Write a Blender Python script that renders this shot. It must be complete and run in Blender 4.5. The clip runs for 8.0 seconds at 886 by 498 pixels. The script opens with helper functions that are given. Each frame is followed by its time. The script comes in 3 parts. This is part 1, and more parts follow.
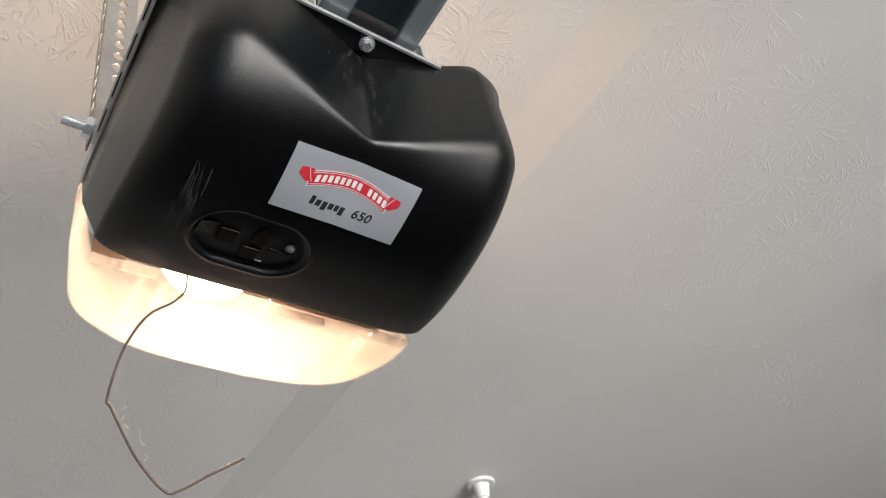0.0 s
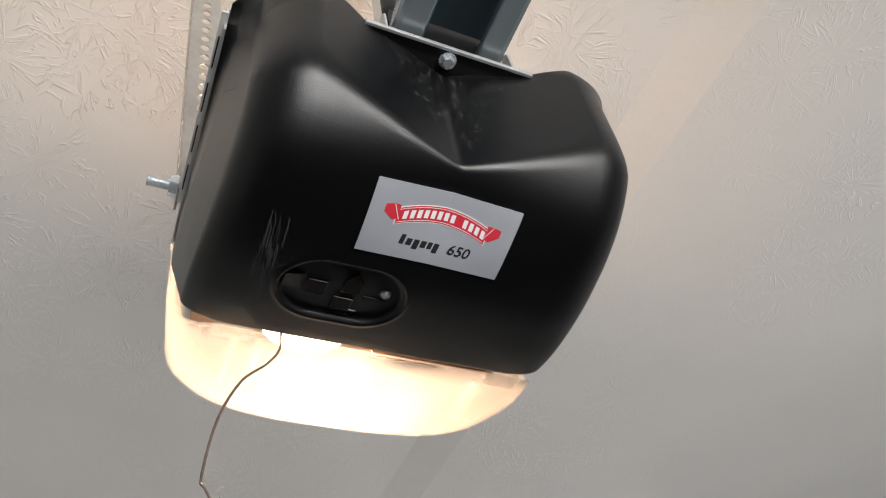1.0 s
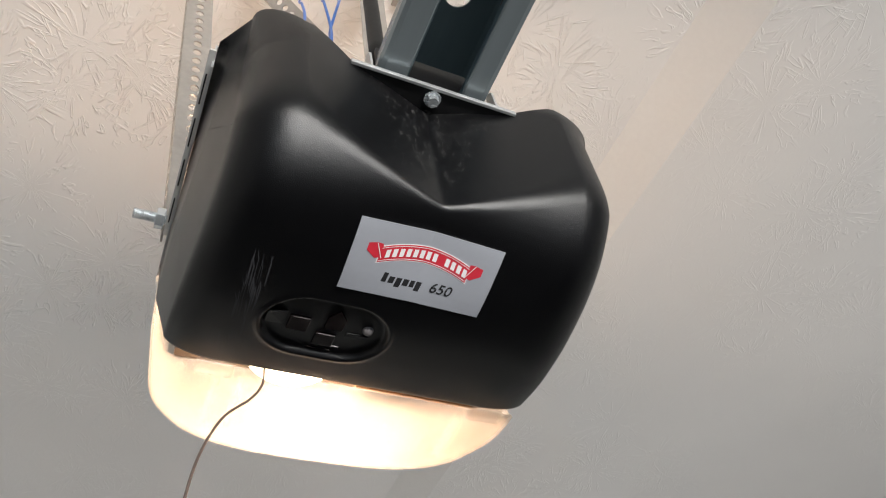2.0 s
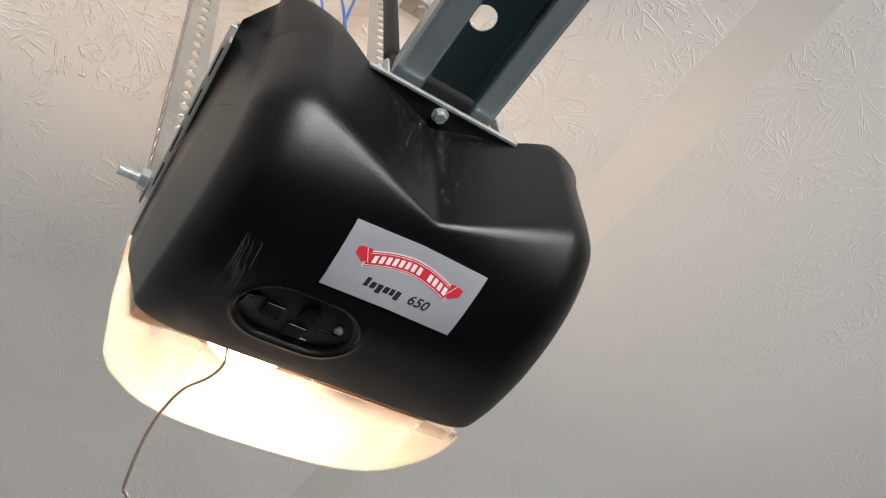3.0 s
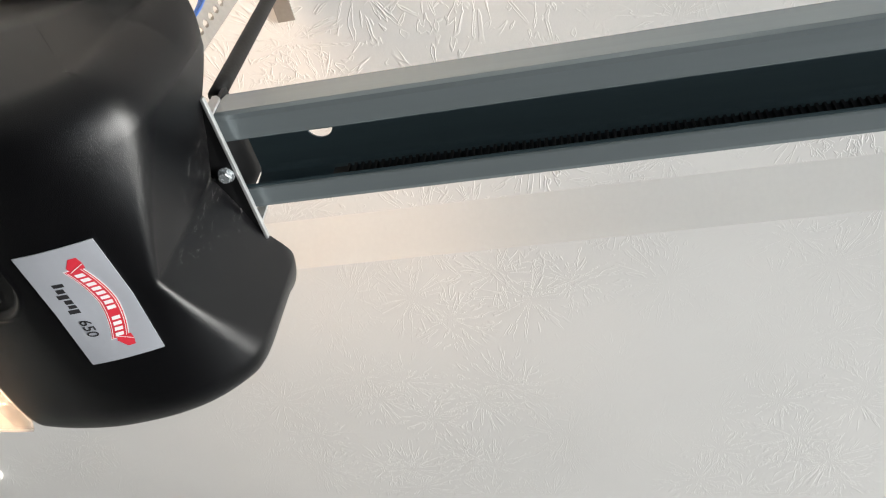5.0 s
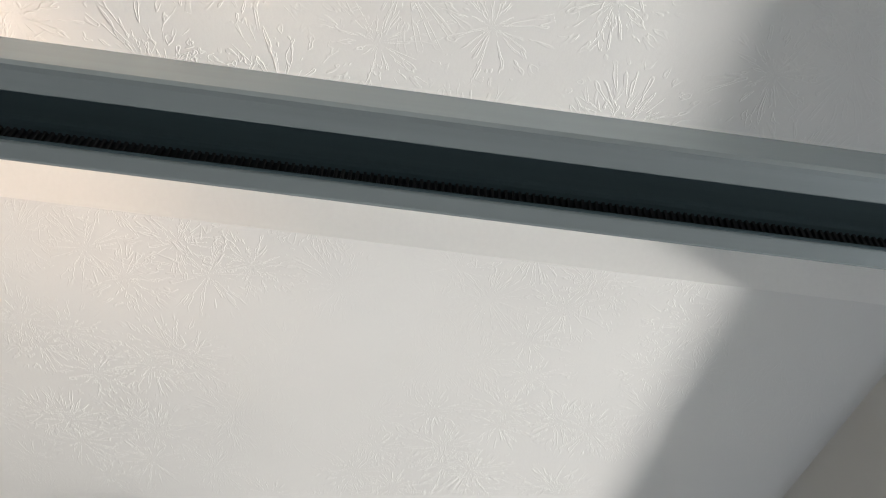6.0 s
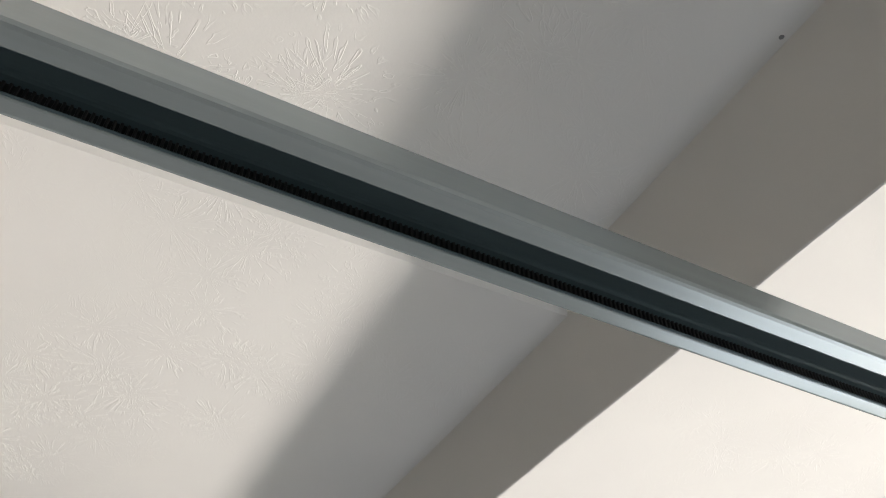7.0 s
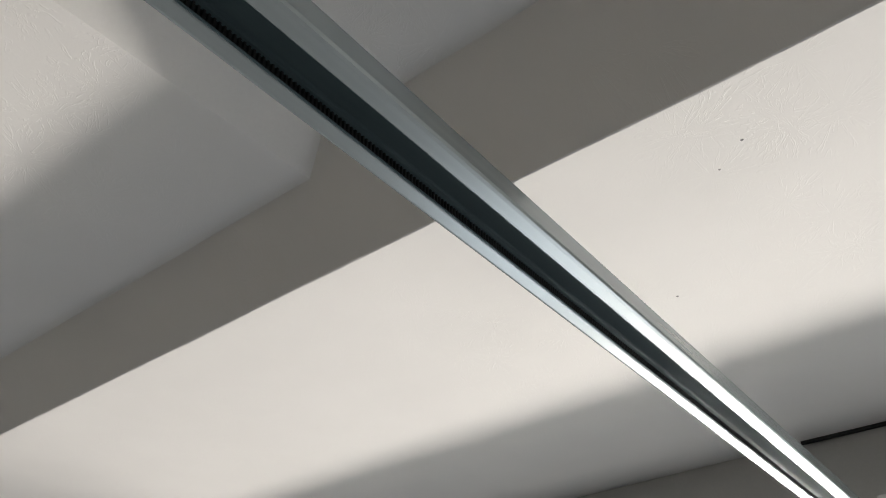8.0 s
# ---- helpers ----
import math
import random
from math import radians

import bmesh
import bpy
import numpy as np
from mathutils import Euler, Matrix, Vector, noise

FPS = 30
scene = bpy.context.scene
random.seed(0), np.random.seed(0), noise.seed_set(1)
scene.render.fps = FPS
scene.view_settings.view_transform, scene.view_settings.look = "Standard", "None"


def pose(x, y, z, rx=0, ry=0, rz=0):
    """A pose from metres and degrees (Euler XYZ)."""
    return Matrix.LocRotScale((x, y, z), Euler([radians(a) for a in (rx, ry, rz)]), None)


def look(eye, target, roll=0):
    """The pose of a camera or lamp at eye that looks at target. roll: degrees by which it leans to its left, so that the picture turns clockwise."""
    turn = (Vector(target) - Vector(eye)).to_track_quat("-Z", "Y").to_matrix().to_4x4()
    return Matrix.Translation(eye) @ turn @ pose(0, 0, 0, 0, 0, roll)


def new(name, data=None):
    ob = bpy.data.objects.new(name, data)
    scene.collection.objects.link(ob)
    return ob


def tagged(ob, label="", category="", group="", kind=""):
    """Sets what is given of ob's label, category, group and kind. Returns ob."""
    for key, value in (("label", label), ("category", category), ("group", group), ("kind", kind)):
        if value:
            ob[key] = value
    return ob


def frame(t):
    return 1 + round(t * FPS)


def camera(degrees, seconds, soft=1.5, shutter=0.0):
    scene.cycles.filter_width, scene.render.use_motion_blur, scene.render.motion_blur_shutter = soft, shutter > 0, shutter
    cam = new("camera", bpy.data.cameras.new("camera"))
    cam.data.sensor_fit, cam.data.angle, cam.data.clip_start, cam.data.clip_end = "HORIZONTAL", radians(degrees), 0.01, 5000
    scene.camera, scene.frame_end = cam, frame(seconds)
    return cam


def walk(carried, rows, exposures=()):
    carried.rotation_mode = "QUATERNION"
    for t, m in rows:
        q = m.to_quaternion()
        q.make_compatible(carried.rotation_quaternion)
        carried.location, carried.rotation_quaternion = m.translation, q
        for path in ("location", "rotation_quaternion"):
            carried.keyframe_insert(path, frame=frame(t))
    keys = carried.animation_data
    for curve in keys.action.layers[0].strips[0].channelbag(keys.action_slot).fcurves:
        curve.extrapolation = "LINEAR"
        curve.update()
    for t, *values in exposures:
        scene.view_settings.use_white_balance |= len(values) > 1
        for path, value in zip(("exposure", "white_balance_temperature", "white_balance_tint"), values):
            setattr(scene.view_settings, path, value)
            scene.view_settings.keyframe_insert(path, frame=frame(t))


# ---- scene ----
import functools

cam = camera(59.70, 8.0, soft=1.1)
PATH = [
    (0.0, pose(0.1762, 0.2288, 1.7346, 134.831, 8.669, 147.216)),
    (0.5, pose(0.1620, 0.2189, 1.7752, 137.084, 7.241, 154.939)),
    (1.0, pose(0.1467, 0.2053, 1.7823, 137.575, 6.363, 157.355)),
    (1.5, pose(0.1404, 0.2182, 1.7853, 139.055, 6.887, 157.678)),
    (3.0, pose(0.1696, 0.2166, 1.7860, 138.516, 2.594, 146.508)),
    (3.5, pose(0.1812, 0.2184, 1.7870, 138.408, -0.357, 136.403)),
    (4.0, pose(0.1858, 0.2272, 1.7925, 138.735, -3.648, 125.926)),
    (4.2, pose(0.2061, 0.2150, 1.7989, 138.710, -2.908, 119.750)),
    (5.3, pose(0.2806, 0.2677, 1.8268, 137.816, -4.947, 96.078)),
    (5.5, pose(0.2858, 0.2924, 1.8161, 137.957, -3.063, 91.142)),
    (6.0, pose(0.3121, 0.4491, 1.8354, 137.255, -2.575, 82.851)),
    (6.5, pose(0.3361, 0.5714, 1.8226, 136.283, -1.463, 73.803)),
    (7.0, pose(0.3861, 0.5793, 1.8056, 133.837, 1.087, 62.021)),
    (7.5, pose(0.3701, 0.5915, 1.7753, 129.935, 1.856, 49.401)),
    (8.0, pose(0.3428, 0.5992, 1.7698, 125.154, 1.607, 37.567)),
]
walk(cam, PATH, exposures=[(0.0, -0.06, 6400, 11), (3.0, 0.01, 6400, 10), (4.2, 0.15, 6300, 9), (5.3, 0.45, 6400, 9), (6.0, 0.45, 6500, 10), (7.0, 0.42, 6850, 12), (8.0, 0.08, 6800, 12)])

# ---- levels (metres above the floor) ----
RAIL = 2.25            # underside of the opener's rail
TOP = RAIL + 0.64      # high ceiling
SIDE = RAIL + 0.59     # slightly lower field of ceiling west of the rail
LOW = RAIL + 0.443     # lower ceiling by the door
STEP_Y = 1.5675        # bottom edge of the sloped drop between them
BACK_Y = 1.39          # where the sloped drop meets the high ceiling
FOLD_X, FOLD_X2 = -0.545, -0.620   # sloped strip between the two ceiling fields
FRONT_Y = 3.32         # inside of the front wall
HEAD = RAIL + 0.195     # underside of the door header

# ---- world and light ----
world = bpy.data.worlds.new("sky")
scene.world = world
world.use_nodes = True
wn = world.node_tree
sky = wn.nodes.new("ShaderNodeTexSky")
sky.sky_type = "NISHITA"
sky.sun_disc = False
sky.sun_elevation = radians(40)
sky.sun_rotation = radians(200)
wn.links.new(sky.outputs[0], wn.nodes["Background"].inputs[0])
wn.nodes["Background"].inputs[1].default_value = 0.15


def lamp(name, kind, m, power, colour, **more):
    data = bpy.data.lights.new(name, kind)
    data.energy, data.color = power, colour
    for key, value in more.items():
        if key == "size":
            data.shape, data.size, data.size_y = "RECTANGLE", value[0], value[1]
        if key == "radius":
            data.shadow_soft_size = value
    ob = new(name, data)
    ob.matrix_world = m
    return ob


# sunlit driveway and street, throwing light up under the header
lamp("sunlit_driveway", "AREA", look((-1.0, 13.5, -0.62), (0.0, 0.8, 2.8)), 2700, (1.0, 0.968, 0.915), size=(9.0, 0.72))
lamp("sunlit_street", "AREA", look((-1.0, 13.5, 0.45), (0.0, 0.8, 2.8)), 400, (1.0, 0.968, 0.915), size=(9.0, 1.25))
# daylight in the doorway
lamp("doorway_daylight", "AREA", pose(0.2, FRONT_Y + 0.12, 0.55, -90, 0, 0), 29, (0.80, 0.89, 1.0), size=(5.2, 0.95))
# the opener's own bulb
lamp("opener_bulb_light", "POINT", pose(0.0, -0.235, RAIL - 0.045), 7.5, (1.0, 0.69, 0.48), radius=0.03)


# ---- materials ----
def material(name):
    m = bpy.data.materials.new(name)
    m.use_nodes = True
    return m, m.node_tree, m.node_tree.nodes["Principled BSDF"]


def node(nt, kind, **values):
    n = nt.nodes.new(kind)
    for k, v in values.items():
        if k in n.inputs:
            n.inputs[k].default_value = v
    return n


def ramp(nt, source, stops):
    r = nt.nodes.new("ShaderNodeValToRGB")
    els = r.color_ramp.elements
    while len(els) < len(stops):
        els.new(0.5)
    for e, (p, c) in zip(els, stops):
        e.position, e.color = p, (*c, 1)
    nt.links.new(source, r.inputs[0])
    return r.outputs[0]


def surface(name, base, rough, metal=0.0, vary=0.12, scale=8.0, fine=120.0, bump=0.0, bump_scale=200.0, spec=0.5, stretch=(1, 1, 1), per_object=0.0):
    """Principled surface with two scales of variation, roughness wear and a fine bump."""
    m, nt, b = material(name)
    tc = nt.nodes.new("ShaderNodeTexCoord")
    mp = nt.nodes.new("ShaderNodeMapping")
    mp.inputs["Scale"].default_value = stretch
    nt.links.new(tc.outputs["Object"], mp.inputs[0])
    n1 = node(nt, "ShaderNodeTexNoise", Scale=scale, Detail=4.0)
    n2 = node(nt, "ShaderNodeTexNoise", Scale=fine, Detail=3.0)
    for n in (n1, n2):
        nt.links.new(mp.outputs[0], n.inputs["Vector"])
    mixed = nt.nodes.new("ShaderNodeMath")
    mixed.operation = "MULTIPLY_ADD"
    mixed.inputs[1].default_value = 0.4
    nt.links.new(n2.outputs[0], mixed.inputs[0])
    half = nt.nodes.new("ShaderNodeMath")
    half.operation = "MULTIPLY"
    half.inputs[1].default_value = 0.6
    nt.links.new(n1.outputs[0], half.inputs[0])
    nt.links.new(half.outputs[0], mixed.inputs[2])
    lo = [c * (1 - vary) for c in base]
    hi = [min(1, c * (1 + vary)) for c in base]
    nt.links.new(ramp(nt, mixed.outputs[0], [(0.3, lo), (0.7, hi)]), b.inputs["Base Color"])
    r = nt.nodes.new("ShaderNodeMapRange")
    r.inputs[3].default_value, r.inputs[4].default_value = max(0.02, rough - 0.07), min(1, rough + 0.07)
    nt.links.new(mixed.outputs[0], r.inputs[0])
    nt.links.new(r.outputs[0], b.inputs["Roughness"])
    b.inputs["Metallic"].default_value = metal
    b.inputs["Specular IOR Level"].default_value = spec
    if bump:
        n3 = node(nt, "ShaderNodeTexNoise", Scale=bump_scale, Detail=2.0)
        nt.links.new(mp.outputs[0], n3.inputs["Vector"])
        bp = node(nt, "ShaderNodeBump", Strength=bump, Distance=0.001)
        nt.links.new(n3.outputs[0], bp.inputs["Height"])
        nt.links.new(bp.outputs[0], b.inputs["Normal"])
    return m


def stomped_plaster(name, base, strength=1.0):
    """Painted drywall with a stomp-brush texture: fans of thin ridges round scattered centres."""
    m, nt, b = material(name)
    tc = nt.nodes.new("ShaderNodeTexCoord")
    warp = node(nt, "ShaderNodeTexNoise", Scale=9.0, Detail=2.0)
    nt.links.new(tc.outputs["Object"], warp.inputs["Vector"])
    heights = []
    for cells, off, ridges in ((4.6, 0.0, 4.6), (5.6, 3.7, 4.0)):
        mp = nt.nodes.new("ShaderNodeMapping")
        mp.inputs["Scale"].default_value = (cells, cells, 0)
        mp.inputs["Location"].default_value = (off, off * 0.6, 0)
        nt.links.new(tc.outputs["Object"], mp.inputs[0])
        vor = nt.nodes.new("ShaderNodeTexVoronoi")
        vor.voronoi_dimensions = "2D"
        vor.inputs["Scale"].default_value = 1.0
        nt.links.new(mp.outputs[0], vor.inputs["Vector"])
        sub = nt.nodes.new("ShaderNodeVectorMath")
        sub.operation = "SUBTRACT"
        nt.links.new(mp.outputs[0], sub.inputs[0])
        nt.links.new(vor.outputs["Position"], sub.inputs[1])
        sep = nt.nodes.new("ShaderNodeSeparateXYZ")
        nt.links.new(sub.outputs[0], sep.inputs[0])
        ang = nt.nodes.new("ShaderNodeMath")
        ang.operation = "ARCTAN2"
        nt.links.new(sep.outputs[1], ang.inputs[0])
        nt.links.new(sep.outputs[0], ang.inputs[1])
        co = nt.nodes.new("ShaderNodeCombineXYZ")
        scaled = nt.nodes.new("ShaderNodeMath")
        scaled.operation = "MULTIPLY"
        scaled.inputs[1].default_value = ridges
        nt.links.new(ang.outputs[0], scaled.inputs[0])
        nt.links.new(scaled.outputs[0], co.inputs[0])
        far = nt.nodes.new("ShaderNodeMath")
        far.operation = "MULTIPLY_ADD"
        far.inputs[1].default_value = 3.2
        nt.links.new(vor.outputs["Distance"], far.inputs[0])
        wob = nt.nodes.new("ShaderNodeMath")
        wob.operation = "MULTIPLY"
        wob.inputs[1].default_value = 2.6
        nt.links.new(warp.outputs[0], wob.inputs[0])
        nt.links.new(wob.outputs[0], far.inputs[2])
        nt.links.new(far.outputs[0], co.inputs[1])
        nt.links.new(vor.outputs["Color"], co.inputs[2])
        fan = node(nt, "ShaderNodeTexNoise", Scale=1.6, Detail=1.2, Distortion=0.25)
        nt.links.new(co.outputs[0], fan.inputs["Vector"])
        ridge = ramp(nt, fan.outputs[0], [(0.57, (0, 0, 0)), (0.60, (0.8, 0.8, 0.8)), (0.625, (1, 1, 1)), (0.66, (0.1, 0.1, 0.1))])
        edge = ramp(nt, vor.outputs["Distance"], [(0.04, (0.1, 0.1, 0.1)), (0.14, (1, 1, 1)), (0.42, (0.8, 0.8, 0.8)), (0.6, (0, 0, 0))])
        mul = nt.nodes.new("ShaderNodeMath")
        mul.operation = "MULTIPLY"
        nt.links.new(ridge, mul.inputs[0])
        nt.links.new(edge, mul.inputs[1])
        heights.append(mul.outputs[0])
    top = nt.nodes.new("ShaderNodeMath")
    top.operation = "MAXIMUM"
    nt.links.new(heights[0], top.inputs[0])
    nt.links.new(heights[1], top.inputs[1])
    # the texture thins out in places
    patch = node(nt, "ShaderNodeTexNoise", Scale=1.7, Detail=2.0)
    nt.links.new(tc.outputs["Object"], patch.inputs["Vector"])
    thin = ramp(nt, patch.outputs[0], [(0.36, (0.12, 0.12, 0.12)), (0.66, (1, 1, 1))])
    mul = nt.nodes.new("ShaderNodeMath")
    mul.operation = "MULTIPLY"
    nt.links.new(top.outputs[0], mul.inputs[0])
    nt.links.new(thin, mul.inputs[1])
    # the brush was worked harder at the back of the garage than near the drop
    place = nt.nodes.new("ShaderNodeSeparateXYZ")
    nt.links.new(tc.outputs["Object"], place.inputs[0])
    fade = nt.nodes.new("ShaderNodeMapRange")
    fade.inputs[1].default_value, fade.inputs[2].default_value = 0.25, 1.1
    fade.inputs[3].default_value, fade.inputs[4].default_value = 1.0, 0.3
    nt.links.new(place.outputs[1], fade.inputs[0])
    worked = nt.nodes.new("ShaderNodeMath")
    worked.operation = "MULTIPLY"
    nt.links.new(mul.outputs[0], worked.inputs[0])
    nt.links.new(fade.outputs[0], worked.inputs[1])
    mul = worked
    grain = node(nt, "ShaderNodeTexNoise", Scale=140.0, Detail=3.0)
    nt.links.new(tc.outputs["Object"], grain.inputs["Vector"])
    add = nt.nodes.new("ShaderNodeMath")
    add.operation = "MULTIPLY_ADD"
    add.inputs[1].default_value = 0.08
    nt.links.new(grain.outputs[0], add.inputs[0])
    nt.links.new(mul.outputs[0], add.inputs[2])
    bp = node(nt, "ShaderNodeBump", Strength=strength, Distance=0.0022)
    nt.links.new(add.outputs[0], bp.inputs["Height"])
    nt.links.new(bp.outputs[0], b.inputs["Normal"])
    blot = node(nt, "ShaderNodeTexNoise", Scale=2.4, Detail=5.0)
    nt.links.new(tc.outputs["Object"], blot.inputs["Vector"])
    nt.links.new(ramp(nt, blot.outputs[0], [(0.3, [c * 0.95 for c in base]), (0.7, base)]), b.inputs["Base Color"])
    b.inputs["Roughness"].default_value = 0.75
    b.inputs["Specular IOR Level"].default_value = 0.25
    return m


PLASTER = stomped_plaster("ceiling_plaster", (0.80, 0.79, 0.77), 0.68)
PLASTER_SIDE = stomped_plaster("side_ceiling_plaster", (0.80, 0.79, 0.77), 0.42)
PLASTER_LOW = stomped_plaster("low_ceiling_plaster", (0.80, 0.79, 0.77), 0.55)
WALL = surface("painted_drywall", (0.42, 0.42, 0.41), 0.7, vary=0.05, scale=2.0, bump=0.25, bump_scale=60)
SMOOTH = surface("smooth_joint_compound", (0.79, 0.78, 0.755), 0.7, vary=0.03, scale=2.0, bump=0.1, bump_scale=40)
FLOOR = surface("dark_sealed_concrete", (0.060, 0.060, 0.059), 0.55, vary=0.25, scale=1.3, fine=40, bump=0.3, bump_scale=90)
CONCRETE = surface("concrete", (0.36, 0.35, 0.33), 0.8, vary=0.2, scale=1.3, fine=40, bump=0.4, bump_scale=90)
STEEL = surface("galvanised_steel", (0.56, 0.57, 0.57), 0.36, 0.65, 0.12, 14, 160, 0.1, 300)
RAIL_STEEL = surface("grey_coated_rail_steel", (0.335, 0.385, 0.40), 0.26, 0.5, 0.10, 3, 90, 0.06, 160, stretch=(1, 0.04, 1))
IRON = surface("perforated_angle_steel", (0.42, 0.40, 0.37), 0.5, 0.75, 0.16, 12, 120, 0.12, 250)
ZINC = surface("zinc_plated_bolt", (0.70, 0.74, 0.76), 0.26, 0.75, 0.12, 60, 400, 0.08, 500)
PLASTIC = surface("black_moulded_plastic", (0.0015, 0.0015, 0.002), 0.32, 0.0, 0.10, 20, 300, 0.20, 1900, spec=0.47)
# darker copy of the rail steel: the channel's inner shade put into the colour
WEB = surface("shade_toned_rail_interior", (0.085, 0.125, 0.142), 0.32, 0.4, 0.15, 3, 90, 0.06, 160, stretch=(1, 0.04, 1))
BLACK = surface("black_painted_plate", (0.004, 0.004, 0.0045), 0.5, 0.0, 0.2, 20)
RUBBER = surface("black_rubber", (0.006, 0.006, 0.006), 0.55, 0.0, 0.3, 40, 200, 0.2, 300)
BLUE = surface("blue_wire_sheath", (0.04, 0.16, 0.55), 0.4, 0.0, 0.12, 30)
WIRE = surface("brown_antenna_sheath", (0.085, 0.06, 0.05), 0.45, 0.0, 0.25, 60)
WHITE = surface("white_enamel", (0.80, 0.80, 0.78), 0.4, 0.0, 0.05, 12)
FIN = surface("grey_ribbed_plastic", (0.22, 0.22, 0.22), 0.5, 0.0, 0.12, 30)
FOIL = surface("silver_label_foil", (0.50, 0.52, 0.57), 0.42, 0.35, 0.03, 20, 300)
RED = surface("label_red_ink", (0.62, 0.03, 0.05), 0.45, 0.0, 0.05, 40)
INK = surface("label_black_ink", (0.02, 0.02, 0.022), 0.45, 0.0, 0.1, 60)
PAPER = surface("label_white_ink", (0.85, 0.84, 0.84), 0.45, 0.0, 0.03, 60)
SMOKE = surface("smoked_button_plastic", (0.010, 0.006, 0.006), 0.22, 0.0, 0.2, 60)
LEDM = surface("frosted_lamp_plastic", (0.13, 0.12, 0.12), 0.35, 0.0, 0.05, 60)
DUST = surface("cobweb_dust", (0.42, 0.32, 0.26), 0.9, 0.0, 0.2, 90)
GRASS = surface("grass", (0.06, 0.10, 0.03), 0.9, 0.0, 0.4, 3, 40)


def lens_plastic(name, share):
    m, nt, b = material(name)
    nt.nodes.remove(b)
    out = nt.nodes["Material Output"]
    tc = nt.nodes.new("ShaderNodeTexCoord")
    streak = node(nt, "ShaderNodeTexNoise", Scale=26.0, Detail=3.0)
    nt.links.new(tc.outputs["Object"], streak.inputs["Vector"])
    tr = nt.nodes.new("ShaderNodeBsdfTranslucent")
    nt.links.new(ramp(nt, streak.outputs[0], [(0.3, (0.28, 0.245, 0.21)), (0.7, (0.40, 0.385, 0.37))]), tr.inputs[0])
    di = nt.nodes.new("ShaderNodeBsdfDiffuse")
    di.inputs[0].default_value = (0.45, 0.42, 0.38, 1)
    gl = nt.nodes.new("ShaderNodeBsdfGlossy")
    gl.inputs["Roughness"].default_value = 0.25
    m1 = nt.nodes.new("ShaderNodeMixShader")
    m1.inputs[0].default_value = 0.42
    nt.links.new(tr.outputs[0], m1.inputs[1])
    nt.links.new(di.outputs[0], m1.inputs[2])
    clear = nt.nodes.new("ShaderNodeBsdfTransparent")
    clear.inputs[0].default_value = (0.97, 0.95, 0.92, 1)
    m0 = nt.nodes.new("ShaderNodeMixShader")
    m0.inputs[0].default_value = share
    nt.links.new(clear.outputs[0], m0.inputs[1])
    nt.links.new(m1.outputs[0], m0.inputs[2])
    m2 = nt.nodes.new("ShaderNodeMixShader")
    m2.inputs[0].default_value = 0.05
    nt.links.new(m0.outputs[0], m2.inputs[1])
    nt.links.new(gl.outputs[0], m2.inputs[2])
    nt.links.new(m2.outputs[0], out.inputs[0])
    return m


def bulb_glass():
    m, nt, b = material("glowing_bulb_glass")
    b.inputs["Base Color"].default_value = (0.9, 0.85, 0.75, 1)
    b.inputs["Emission Color"].default_value = (1.0, 0.80, 0.55, 1)
    b.inputs["Emission Strength"].default_value = 24.0
    return m


LENS = lens_plastic("frosted_lens_plastic", 0.24)
TAB = lens_plastic("thick_lens_plastic", 0.22)
HEAT = surface("heat_browned_steel", (0.030, 0.019, 0.011), 0.6, 0.0, 0.3, 18)
FLANGE = surface("pale_plated_flange", (0.62, 0.61, 0.58), 0.5, 0.1, 0.1, 30)
# tone of the added baffle, tan for the brown shaded band on the lens
TAN = surface("tan_shade_baffle", (0.55, 0.32, 0.17), 0.5, 0.0, 0.2, 25)
GLOW = bulb_glass()


# ---- building helpers ----
def finish(name, bm, mat, parent=None, label="", smooth=False, bevel=0.0, outward=None):
    bmesh.ops.recalc_face_normals(bm, faces=bm.faces[:])
    if outward == "axis":
        bm.normal_update()
        wrong = [f for f in bm.faces if f.normal.dot(f.calc_center_median() - Vector((0, f.calc_center_median().y, 0.018))) < 0]
        bmesh.ops.reverse_faces(bm, faces=wrong)
    elif outward is not None:
        low = min(bm.faces, key=lambda f: f.calc_center_median().z)
        if low.normal.z > 0:
            bmesh.ops.reverse_faces(bm, faces=bm.faces[:])
    me = bpy.data.meshes.new(name)
    bm.to_mesh(me)
    bm.free()
    me.materials.append(mat)
    for p in me.polygons:
        p.use_smooth = smooth
    ob = new(name, me)
    if bevel:
        mod = ob.modifiers.new("bevel", "BEVEL")
        mod.width, mod.segments, mod.limit_method, mod.angle_limit = bevel, 2, "ANGLE", radians(40)
    if parent:
        ob.parent = parent
    if label:
        tagged(ob, label)
    return ob


def part(name, bm, mat, parent, label="", smooth=False, bevel=0.0, outward=None):
    return finish(name, bm, mat, parent, label, smooth, bevel, outward)


def empty(name, place, label, category, group=""):
    ob = new(name)
    ob.location = place
    ob.empty_display_size = 0.05
    return tagged(ob, label, category, group)


def box(bm, x0, x1, y0, y1, z0, z1):
    r = bmesh.ops.create_cube(bm, size=1.0)
    bmesh.ops.transform(bm, verts=r["verts"], matrix=Matrix.Translation(((x0 + x1) / 2, (y0 + y1) / 2, (z0 + z1) / 2)) @ Matrix.Diagonal((x1 - x0, y1 - y0, z1 - z0, 1)))
    return r["verts"]


